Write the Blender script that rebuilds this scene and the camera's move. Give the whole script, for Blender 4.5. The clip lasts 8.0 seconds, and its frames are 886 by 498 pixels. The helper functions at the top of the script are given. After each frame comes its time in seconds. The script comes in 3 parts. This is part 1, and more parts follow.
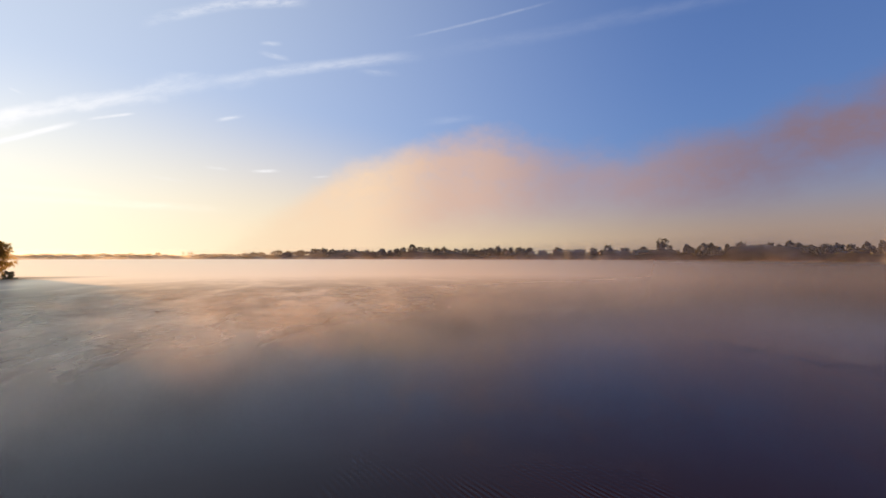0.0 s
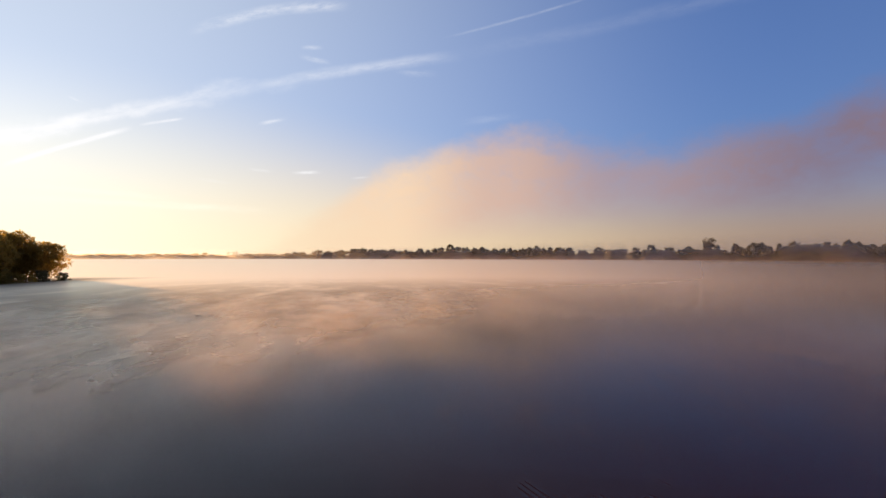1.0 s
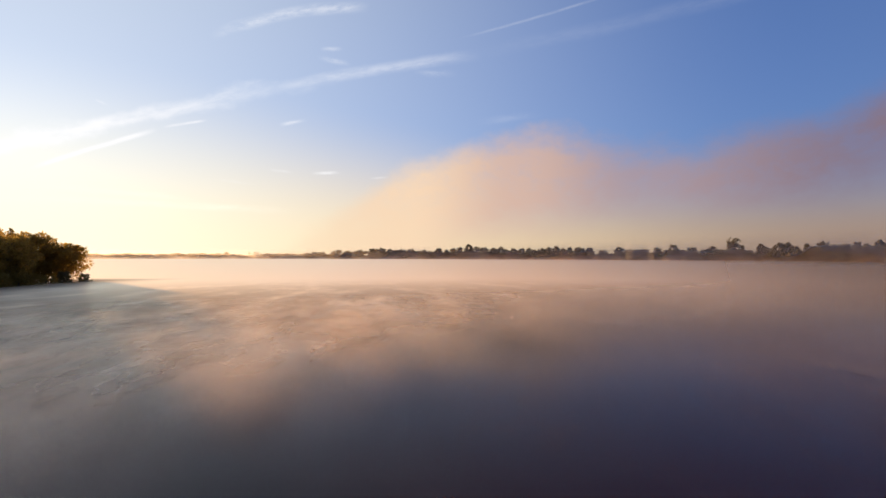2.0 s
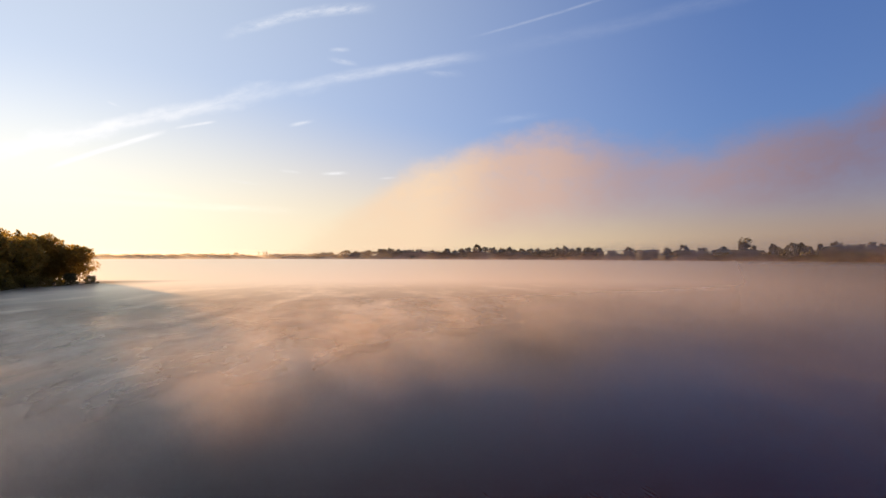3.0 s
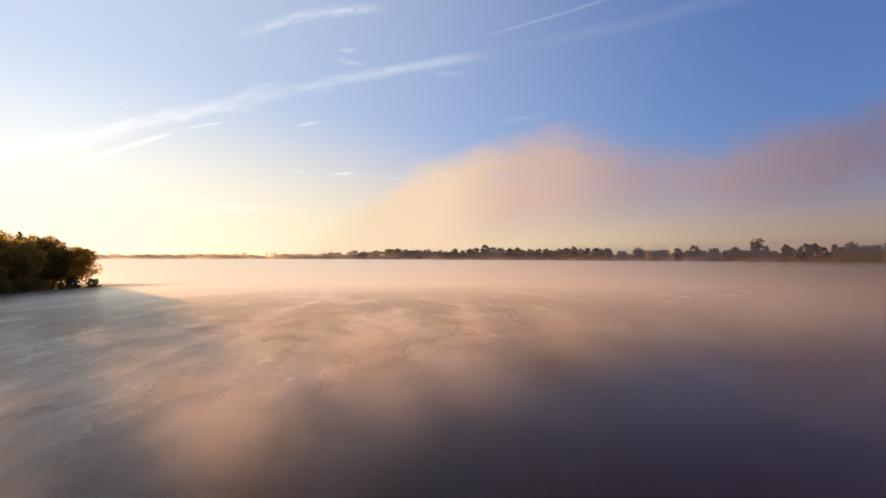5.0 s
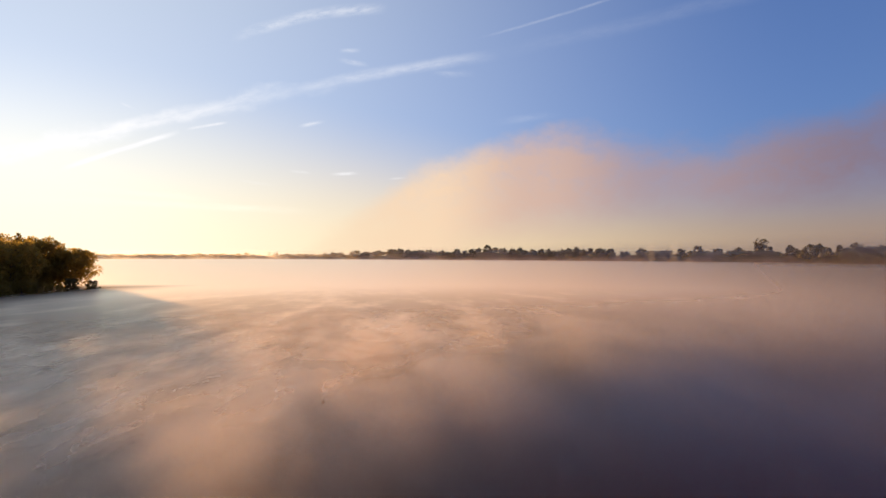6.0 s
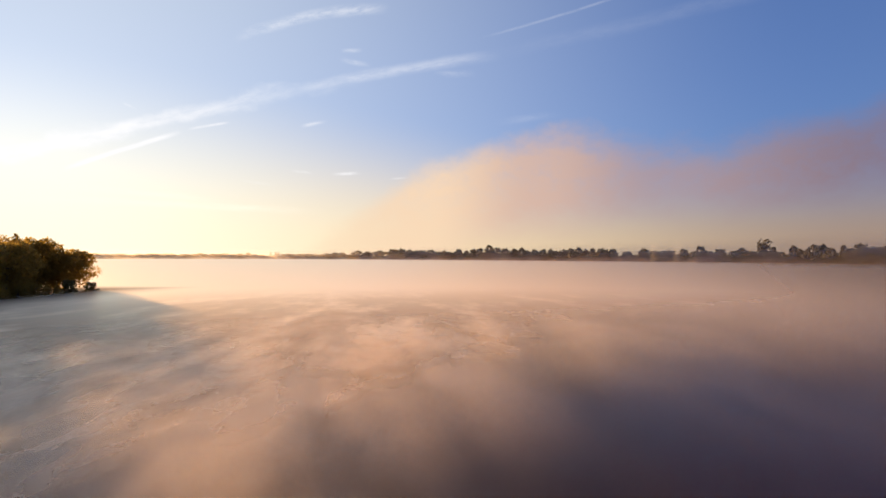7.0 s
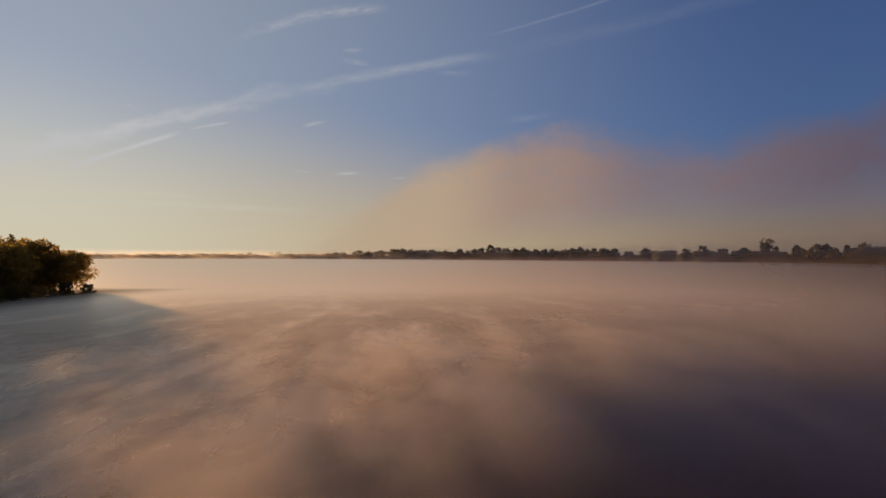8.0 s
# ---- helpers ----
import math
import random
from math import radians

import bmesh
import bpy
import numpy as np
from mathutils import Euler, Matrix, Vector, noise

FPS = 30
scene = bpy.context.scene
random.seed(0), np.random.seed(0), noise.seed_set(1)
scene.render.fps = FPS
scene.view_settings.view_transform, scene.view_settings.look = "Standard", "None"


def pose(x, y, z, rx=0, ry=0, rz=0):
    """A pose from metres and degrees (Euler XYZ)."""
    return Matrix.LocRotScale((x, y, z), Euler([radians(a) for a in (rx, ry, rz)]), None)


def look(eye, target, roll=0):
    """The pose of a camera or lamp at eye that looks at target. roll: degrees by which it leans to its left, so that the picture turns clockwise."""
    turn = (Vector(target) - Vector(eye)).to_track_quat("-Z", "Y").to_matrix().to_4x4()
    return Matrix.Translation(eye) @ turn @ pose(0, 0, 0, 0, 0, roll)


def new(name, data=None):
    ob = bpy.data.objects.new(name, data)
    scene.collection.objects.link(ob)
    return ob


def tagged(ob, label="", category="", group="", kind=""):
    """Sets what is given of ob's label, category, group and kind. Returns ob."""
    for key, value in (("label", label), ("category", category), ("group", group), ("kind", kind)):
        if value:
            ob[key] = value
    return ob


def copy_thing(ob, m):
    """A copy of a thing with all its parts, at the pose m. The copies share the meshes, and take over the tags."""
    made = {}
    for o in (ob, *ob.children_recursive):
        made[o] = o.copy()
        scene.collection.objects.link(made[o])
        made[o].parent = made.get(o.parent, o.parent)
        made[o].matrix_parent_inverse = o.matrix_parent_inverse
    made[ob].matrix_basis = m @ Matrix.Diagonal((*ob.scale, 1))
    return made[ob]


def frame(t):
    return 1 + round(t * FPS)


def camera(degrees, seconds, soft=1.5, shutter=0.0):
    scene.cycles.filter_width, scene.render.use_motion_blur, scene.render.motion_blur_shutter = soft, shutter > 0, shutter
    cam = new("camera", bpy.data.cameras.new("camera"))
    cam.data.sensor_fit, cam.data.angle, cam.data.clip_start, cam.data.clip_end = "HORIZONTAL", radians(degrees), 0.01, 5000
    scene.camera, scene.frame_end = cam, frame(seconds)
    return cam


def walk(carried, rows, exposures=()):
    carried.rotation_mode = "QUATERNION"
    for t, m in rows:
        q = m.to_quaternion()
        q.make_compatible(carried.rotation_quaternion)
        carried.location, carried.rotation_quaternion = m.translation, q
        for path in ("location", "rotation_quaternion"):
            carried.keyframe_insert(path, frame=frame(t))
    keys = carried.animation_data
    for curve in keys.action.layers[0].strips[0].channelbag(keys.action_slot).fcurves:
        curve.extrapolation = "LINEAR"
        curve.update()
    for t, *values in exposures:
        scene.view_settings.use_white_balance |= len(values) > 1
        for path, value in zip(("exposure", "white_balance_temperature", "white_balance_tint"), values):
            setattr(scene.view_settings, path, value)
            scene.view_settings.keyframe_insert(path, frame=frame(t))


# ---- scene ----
# A misty lake at sunrise, seen from a small drone that climbs slowly as it glides out and turns to the left.
cam = camera(79.98, 8.0, soft=1.5)
walk(cam, [
    (0.0, pose(0.000, 0.000, 4.500, 90.949, 0.085, 0.000)),
    (0.5, pose(-0.154, 0.708, 4.656, 90.929, 0.036, 2.414)),
    (1.0, pose(-0.294, 1.372, 4.805, 90.925, 0.065, 4.106)),
    (1.5, pose(-0.379, 2.012, 4.940, 90.912, 0.040, 5.294)),
    (3.0, pose(-0.568, 3.774, 5.270, 90.919, 0.030, 7.009)),
    (3.5, pose(-0.725, 4.389, 5.373, 90.926, 0.033, 7.287)),
    (4.0, pose(-0.943, 5.014, 5.462, 90.923, 0.029, 7.498)),
    (4.5, pose(-1.185, 5.628, 5.555, 90.923, 0.013, 7.675)),
    (6.0, pose(-1.895, 7.387, 5.879, 90.943, -0.061, 8.048)),
    (6.5, pose(-2.162, 7.990, 5.984, 90.944, -0.075, 8.137)),
    (7.0, pose(-2.472, 8.640, 6.085, 90.939, -0.102, 8.205)),
    (7.5, pose(-2.807, 9.347, 6.171, 90.933, -0.104, 8.229)),
    (8.0, pose(-3.153, 10.105, 6.267, 90.905, -0.067, 8.302)),
], exposures=[(0.0, 1.5), (7.2, 1.5), (7.5, 1.38), (7.8, 0.9), (8.0, 0.5)])

SUN_AZ, SUN_EL = 50.5, 6.4     # degrees left of +y, degrees above the horizon


def toward(az, el=0.0, r=1.0):
    """A point r metres away, az degrees to the left of +y."""
    a, e = radians(az), radians(el)
    return Vector((-math.sin(a) * math.cos(e), math.cos(a) * math.cos(e), math.sin(e))) * r


# ---- node arithmetic ----
class Val:
    """A socket or number of a node tree, with ordinary arithmetic."""

    def __init__(self, tree, sock):
        self.tree, self.sock = tree, sock

    def op(self, kind, *others, clamp=False):
        n = self.tree.nodes.new("ShaderNodeMath")
        n.operation, n.use_clamp = kind, clamp
        for i, v in enumerate((self, *others)):
            feed(self.tree, v, n.inputs[i])
        return Val(self.tree, n.outputs[0])

    def __add__(self, o): return self.op("ADD", o)
    def __radd__(self, o): return self.op("ADD", o)
    def __sub__(self, o): return self.op("SUBTRACT", o)
    def __mul__(self, o): return self.op("MULTIPLY", o)
    def __rmul__(self, o): return self.op("MULTIPLY", o)
    def __truediv__(self, o): return self.op("DIVIDE", o)
    def __rsub__(self, o): return (self * -1.0) + o
    def least(self, o): return self.op("MINIMUM", o)
    def most(self, o): return self.op("MAXIMUM", o)

    def step(self, lo, hi, a=0.0, b=1.0):
        n = self.tree.nodes.new("ShaderNodeMapRange")
        n.interpolation_type = "SMOOTHSTEP"
        for i, v in enumerate((self, lo, hi, a, b)):
            feed(self.tree, v, n.inputs[i])
        return Val(self.tree, n.outputs[0])


def feed(tree, v, socket):
    if isinstance(v, Val):
        tree.links.new(v.sock, socket)
    elif hasattr(v, "is_output"):
        tree.links.new(v, socket)
    else:
        socket.default_value = v


def combine(tree, x, y, z=0.0):
    n = tree.nodes.new("ShaderNodeCombineXYZ")
    for i, v in enumerate((x, y, z)):
        feed(tree, v, n.inputs[i])
    return n.outputs[0]


def separate(tree, vec):
    n = tree.nodes.new("ShaderNodeSeparateXYZ")
    feed(tree, vec, n.inputs[0])
    return [Val(tree, s) for s in n.outputs]


def fbm(tree, vec, scale, detail=4.0, rough=0.55, distort=0.0):
    n = tree.nodes.new("ShaderNodeTexNoise")
    feed(tree, vec, n.inputs["Vector"])
    n.inputs["Scale"].default_value, n.inputs["Detail"].default_value = scale, detail
    n.inputs["Roughness"].default_value, n.inputs["Distortion"].default_value = rough, distort
    return Val(tree, n.outputs["Fac"])


def blend(tree, fac, a, b, kind="MIX"):
    n = tree.nodes.new("ShaderNodeMix")
    n.data_type, n.blend_type = "RGBA", kind
    feed(tree, fac, n.inputs[0])
    for s, v in ((n.inputs[6], a), (n.inputs[7], b)):
        feed(tree, (*v, 1.0) if isinstance(v, tuple) and len(v) == 3 else v, s)
    return n.outputs[2]


# ---- sky ----
world = bpy.data.worlds.new("sunrise_sky")
scene.world = world
world.use_nodes = True
wt = world.node_tree
wt.nodes.clear()
sky = wt.nodes.new("ShaderNodeTexSky")
sky.sky_type, sky.sun_disc = "NISHITA", False
sky.sun_elevation, sky.sun_rotation = radians(SUN_EL), radians(-SUN_AZ)
sky.altitude, sky.air_density, sky.dust_density, sky.ozone_density = 0, 1.0, 0.7, 2.0
coord = wt.nodes.new("ShaderNodeTexCoord")
dx, dy, dz = separate(wt, coord.outputs["Generated"])
AZ = (dx * -1.0).op("ARCTAN2", dy) * 57.2958
EL = dz.op("ARCSINE") * 57.2958
AE = combine(wt, AZ, EL)
warp = fbm(wt, AE, 0.11, 4.0, 0.6) - 0.5
warp_b = fbm(wt, combine(wt, AZ + 70.0, EL * 1.4), 0.13, 4.0, 0.6) - 0.5


def streak(a0, e0, a1, e1, sag, width, a_fade, grain=0.6, wave=0.0):
    """A cloud streak from one direction to another, bent upwards by sag degrees midway, torn by noise."""
    s = (AZ - a0) * (1.0 / (a1 - a0))
    line = s * (e1 - e0) + e0 + s * (1.0 - s) * (4.0 * sag)
    off = (EL - line + warp * (width * 1.2) + warp_b * wave).op("ABSOLUTE")
    body = off.step(0.0, width, 1.0, 0.0)
    ends = s.step(-0.02, a_fade) * s.step(1.0 - a_fade, 1.02, 1.0, 0.0)
    slope = math.degrees(math.atan2(e1 - e0, a1 - a0))
    c, n = math.cos(radians(slope)), math.sin(radians(slope))
    torn = fbm(wt, combine(wt, (AZ * c + EL * n) * 0.35, (EL * c - AZ * n) * 1.3), 1.0, 5.0, 0.65).step(0.3, 0.65, 1.0 - grain, 1.0)
    return body * ends * torn


def puff(a, e, ra, re, soft=1.0, wob=1.0):
    """A soft oval of cloud."""
    x = (AZ - a + warp * (ra * wob)) * (1.0 / ra)
    y = (EL - e + warp_b * (re * wob * 1.4)) * (1.0 / re)
    return (x * x + y * y).op("SQRT").step(1.0 - 0.75 * soft, 1.3, 1.0, 0.0)


cirrus = streak(56.0, 4.9, 16.0, 19.0, 1.2, 1.2, 0.12, 0.6, 4.0) * AZ.step(19.0, 47.0, 0.1, 0.95)
cirrus = cirrus.most(streak(27.0, 16.0, 1.5, 21.0, 0.9, 0.8, 0.3) * 0.3)
cirrus = cirrus.most(streak(4.0, 20.9, -36.0, 23.5, 1.0, 1.0, 0.3) * 0.05)
cirrus = cirrus.most(streak(44.2, 7.6, 34.6, 12.0, 0.15, 0.36, 0.2, 0.35) * 1.0)
cirrus = cirrus.most(streak(34.2, 12.3, 30.2, 13.4, 0.05, 0.2, 0.3, 0.5) * 0.65)
cirrus = cirrus.most(streak(4.5, 22.6, -12.5, 25.7, 0.1, 0.2, 0.3, 0.7) * 0.16)
cirrus = cirrus.most(streak(30.0, 21.2, 14.0, 25.3, 0.9, 0.75, 0.2, 0.98) * 0.36)
for a, e, half, rise, w, k in ((18.1, 21.2, 1.3, 0.1, 0.3, 0.3), (17.7, 20.1, 1.9, -0.25, 0.4, 0.3), (22.0, 13.9, 1.6, 0.45, 0.3, 0.5), (18.6, 8.9, 1.8, 0.1, 0.25, 0.7),
                               (23.2, 8.9, 1.3, -0.1, 0.22, 0.35), (39.0, 13.9, 0.7, -0.2, 0.2, 0.45), (7.0, 19.3, 2.6, -0.1, 0.5, 0.16), (-1.0, 14.7, 4.0, 0.3, 0.6, 0.08),
                               (13.0, 8.5, 1.2, 0.1, 0.18, 0.25), (27.5, 7.6, 2.0, -0.2, 0.22, 0.2)):
    cirrus = cirrus.most(streak(a + half, e - rise, a - half, e + rise, 0.0, w, 0.5, 0.9) * k)
low = (streak(54.0, 4.6, 21.0, 4.7, 0.5, 0.55, 0.3, 0.7)).most(streak(56.0, 6.2, 30.0, 5.6, 0.3, 0.5, 0.3, 0.7)) * 0.5

# the bank of low cloud that drifts over the far shore: its upper and lower edge by bearing
def edge_curve(points):
    """Elevation of an edge, in degrees, from (bearing, elevation) pairs between 40 and -80 degrees."""
    n = wt.nodes.new("ShaderNodeFloatCurve")
    c = n.mapping.curves[0]
    row = [((40.0 - a) / 120.0, (e + 10.0) / 40.0) for a, e in points]
    c.points[0].location, c.points[1].location = row[0], row[-1]
    for p in row[1:-1]:
        c.points.new(*p)
    n.mapping.update()
    feed(wt, (AZ * -1.0 + 40.0) / 120.0, n.inputs["Value"])
    return Val(wt, n.outputs[0]) * 40.0 - 10.0


billow = fbm(wt, combine(wt, AZ, EL * 1.5), 0.22, 5.0, 0.6) - 0.5
shred = fbm(wt, combine(wt, AZ * 0.8, EL * 1.6, 4.0), 0.09, 4.0, 0.55)
upper = edge_curve(((40, -4), (24, 0.2), (20.5, 2.8), (16.5, 5.4), (12.6, 7.9), (9, 9.9), (4.7, 11.4), (0, 12.5), (-3.5, 13.2), (-8, 12.6), (-12, 11.3), (-16, 10.7), (-18.5, 10.6),
                    (-22, 11.2), (-26, 11.8), (-30, 12.3), (-34, 13.2), (-45, 16.5), (-80, 22)))
lower = edge_curve(((40, -8), (14, -6), (8, -0.5), (3, 2.0), (-5.5, 3.4), (-11, 4.2), (-16.5, 4.6), (-21.4, 4.8), (-28, 5.2), (-33, 6.2), (-45, 9), (-80, 12)))
crown = AZ.step(-12.0, 6.0, 3.6, 2.5)
over = EL - upper + billow * AZ.step(-10.0, 8.0, 4.2, 3.0)
plume = (over + crown * 0.75).op("DIVIDE", crown * 1.25).step(0.0, 1.0, 1.0, 0.0)
plume = plume * (EL - lower + billow * 3.0).step(-2.2, 3.0)
gap = ((AZ + 14.5) / 5.0).op("ABSOLUTE").step(0.2, 1.4, 0.86, 1.0)
plume = plume * fbm(wt, combine(wt, AZ, EL * 1.3, 9.0), 0.5, 5.0, 0.6).step(0.3, 0.62, 0.8, 1.0) * shred.step(0.25, 0.65, 0.74, 1.0) * gap * AZ.step(10.0, 23.0, 0.95, 0.3)
plume_lit = blend(wt, AZ.step(-34.0, -14.0), (2.5, 1.75, 2.15), (4.3, 3.05, 3.2))
plume_lit = blend(wt, AZ.step(-15.0, -1.0), plume_lit, (6.9, 4.75, 3.85))
plume_lit = blend(wt, AZ.step(-2.0, 10.0), plume_lit, (9.6, 7.0, 4.8))

# clear sky, and the warm haze that lies along the horizon
gamma = wt.nodes.new("ShaderNodeGamma")
wt.links.new(sky.outputs[0], gamma.inputs[0])
gamma.inputs[1].default_value = 0.6
tuned = blend(wt, 1.0, gamma.outputs[0], (1.22, 1.66, 3.1), "MULTIPLY")
tuned = blend(wt, EL.step(20.0, 65.0) * 0.6, tuned, (0.3, 0.36, 0.7))
thin = EL.step(25.0, 60.0, 1.0, 0.3) * AZ.step(-30.0, 48.0) * 0.5
tuned = blend(wt, thin, tuned, (9.2, 9.9, 9.6))
haze_lit = blend(wt, AZ.step(-34.0, 14.0), (4.0, 2.75, 2.05), (9.6, 7.4, 4.7))
haze_lit = blend(wt, AZ.step(4.0, 46.0), haze_lit, (12.4, 11.2, 8.3))
haze_top = AZ.step(-20.0, 40.0, 7.5, 12.5)
haze = (EL / haze_top).op("ABSOLUTE").step(0.0, 1.5, 0.97, 0.0)
hazed = blend(wt, haze, tuned, haze_lit)
with_low = blend(wt, low, hazed, (11.5, 10.8, 9.0))
with_cirrus = blend(wt, cirrus, with_low, (10.5, 10.4, 10.6))
with_plume = blend(wt, plume, with_cirrus, plume_lit)
bg = wt.nodes.new("ShaderNodeBackground")
dimmed = blend(wt, 1.0, with_plume, (0.707, 0.707, 0.707), "MULTIPLY")
wt.links.new(dimmed, bg.inputs[0])
bg.inputs[1].default_value = 0.05
wo = wt.nodes.new("ShaderNodeOutputWorld")
wt.links.new(bg.outputs[0], wo.inputs[0])

sun = new("sun", bpy.data.lights.new("sun", "SUN"))
sun.data.energy, sun.data.angle, sun.data.color = 5.0, radians(2.0), (1.0, 0.57, 0.25)
sun.matrix_world = look(toward(SUN_AZ, SUN_EL, 900.0), (0, 0, 0))


# ---- materials ----
def material(name, rough=0.8):
    m = bpy.data.materials.new(name)
    m.use_nodes = True
    t = m.node_tree
    p = t.nodes["Principled BSDF"]
    p.inputs["Roughness"].default_value = rough
    pos = t.nodes.new("ShaderNodeTexCoord").outputs["Object"]
    return m, t, p, pos


def bump(t, p, height, strength, distance):
    n = t.nodes.new("ShaderNodeBump")
    n.inputs["Strength"].default_value, n.inputs["Distance"].default_value = strength, distance
    feed(t, height, n.inputs["Height"])
    t.links.new(n.outputs[0], p.inputs["Normal"])


def plain(name, a, b, scale, rough=0.8, relief=0.02):
    """Two tones mottled at two sizes, with a fine relief."""
    m, t, p, pos = material(name, rough)
    f = fbm(t, pos, scale, 5.0, 0.6) * 0.6 + fbm(t, pos, scale * 7.0, 3.0) * 0.4
    t.links.new(blend(t, f.step(0.3, 0.7), a, b), p.inputs["Base Color"])
    bump(t, p, fbm(t, pos, scale * 9.0, 4.0), 0.5, relief)
    return m


def leaves(name, a, b, glow, through_a=None, through_b=None):
    """Foliage: a green that differs from tree to tree and leaf to leaf, letting some light through."""
    m, t, p, pos = material(name, 0.6)
    rnd = t.nodes.new("ShaderNodeObjectInfo").outputs["Random"]
    isl = t.nodes.new("ShaderNodeNewGeometry").outputs["Random Per Island"]
    f = Val(t, rnd) * 0.4 + Val(t, isl) * 0.6
    col = blend(t, f, a, b)
    t.links.new(col, p.inputs["Base Color"])
    p.inputs["Specular IOR Level"].default_value = 0.25
    tr = t.nodes.new("ShaderNodeBsdfTranslucent")
    t.links.new(blend(t, f, through_a, through_b) if through_a else col, tr.inputs[0])
    mix = t.nodes.new("ShaderNodeMixShader")
    mix.inputs[0].default_value = glow
    t.links.new(p.outputs[0], mix.inputs[1])
    t.links.new(tr.outputs[0], mix.inputs[2])
    t.links.new(mix.outputs[0], t.nodes["Material Output"].inputs[0])
    return m


LEAF_FAR = leaves("far_foliage", (0.07, 0.058, 0.034), (0.10, 0.085, 0.045), 0.22)
LEAF_NEAR = leaves("willow_foliage", (0.09, 0.075, 0.016), (0.15, 0.12, 0.03), 0.6, (0.3, 0.2, 0.045), (0.42, 0.3, 0.07))
LEAF_REED = leaves("reed_foliage", (0.07, 0.075, 0.03), (0.13, 0.12, 0.05), 0.3)
BARK = plain("bark", (0.06, 0.045, 0.035), (0.13, 0.10, 0.08), 3.0, 0.9, 0.03)
SOIL = plain("bank_soil_and_grass", (0.05, 0.05, 0.025), (0.10, 0.085, 0.05), 0.3, 0.95, 0.05)
RENDER = plain("house_render", (0.06, 0.05, 0.045), (0.09, 0.075, 0.068), 0.8, 0.9, 0.01)
ROOFING = plain("roof_felt", (0.07, 0.06, 0.06), (0.12, 0.10, 0.09), 1.0, 0.8, 0.01)
WHITE = plain("white_boat_paint", (0.74, 0.74, 0.72), (0.82, 0.81, 0.79), 2.0, 0.35, 0.002)
WOOD = plain("weathered_wood", (0.12, 0.10, 0.08), (0.2, 0.17, 0.14), 4.0, 0.85, 0.01)
GLASS = plain("dark_window_glass", (0.02, 0.022, 0.025), (0.03, 0.03, 0.035), 1.0, 0.08, 0.0005)

# water: short wind ripples in patches
WATER, wn, wp, wpos = material("lake_water", 0.13)
wp.inputs["Base Color"].default_value = (0.022, 0.008, 0.007, 1)
wp.inputs["IOR"].default_value = 1.16
wp.inputs["Specular Tint"].default_value = (1.0, 0.8, 0.64, 1)
bump(wn, wp, fbm(wn, wpos, 2.5, 3.0, 0.5), 0.25, 0.006)

# mist: drifting steam in thin slices, denser low down, torn into tufts above; tufts are cut from one body of noise
def mist_material(name, alpha):
    m = bpy.data.materials.new(name)
    m.use_nodes = True
    t = m.node_tree
    t.nodes.clear()
    pos = t.nodes.new("ShaderNodeTexCoord").outputs["Object"]
    x, y, z = separate(t, pos)
    reach = (x * x + y * y).op("SQRT")
    bearing = (x * -1.0).op("ARCTAN2", y) * 57.2958
    # noise drawn out along the view, so flat tufts look tall from the camera
    drawn_out = combine(t, x + y * 0.25 + z * 0.9, y * 0.42 - x * 0.1 - z * 0.9, z * 1.2)
    tufts = fbm(t, drawn_out, 0.3, 6.0, 0.58)
    fields = fbm(t, combine(t, x, y * 0.8, 7.0), 0.045, 3.0, 0.5)
    body = tufts * 0.72 + fields * 0.4
    high = z * 0.045
    torn = (body - high).step(0.42, 0.70)
    open_water = (reach + fields * 14.0 - bearing.step(-35.0, 40.0, 20.0, -9.0)).step(24.0, 65.0)
    far = reach.step(28.0, 88.0)
    # thinned away from the sun, standing in for mist that looks dimmer there
    sunny = bearing.step(-38.0, 22.0, 0.14, 1.0)
    low_lying = z.step(0.3, 1.2, 0.45, 0.08)
    dens = (open_water * (torn + low_lying) * (1.0 - far) * alpha + far * z.step(1.0, 1.7, 0.3, 0.92)).least(1.0) * sunny * (x + y * 0.1).step(-54.0, -38.0).most(y.step(68.0, 80.0))
    dens = dens.most(reach.step(14.0, 34.0) * tufts.step(0.25, 0.7, 0.003, 0.017))
    # normal fixed sunward, to brighten flat sheets like droplets that scatter all ways
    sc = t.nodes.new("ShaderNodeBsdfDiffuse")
    # warm sunlight is put into this colour and the tints below
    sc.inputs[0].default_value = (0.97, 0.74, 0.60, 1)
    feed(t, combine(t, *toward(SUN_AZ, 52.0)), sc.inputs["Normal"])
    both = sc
    # glossy lobes, wide and at a flat angle narrower, stand in for forward scatter
    face = t.nodes.new("ShaderNodeLayerWeight")
    face.inputs["Blend"].default_value = 0.5
    flat = Val(t, face.outputs["Facing"])
    for rough, share, tint in ((0.76, 0.4, (1.0, 0.88, 0.74, 1)), (0.29, flat.op("POWER", 7.0) * 0.9, (1.0, 0.95, 0.79, 1))):
        gl = t.nodes.new("ShaderNodeBsdfGlossy")
        gl.distribution = "MULTI_GGX"
        gl.inputs["Color"].default_value, gl.inputs["Roughness"].default_value = tint, rough
        mix = t.nodes.new("ShaderNodeMixShader")
        feed(t, share, mix.inputs[0])
        t.links.new(both.outputs[0], mix.inputs[1])
        t.links.new(gl.outputs[0], mix.inputs[2])
        both = mix
    return veiled(m, t, dens, both)


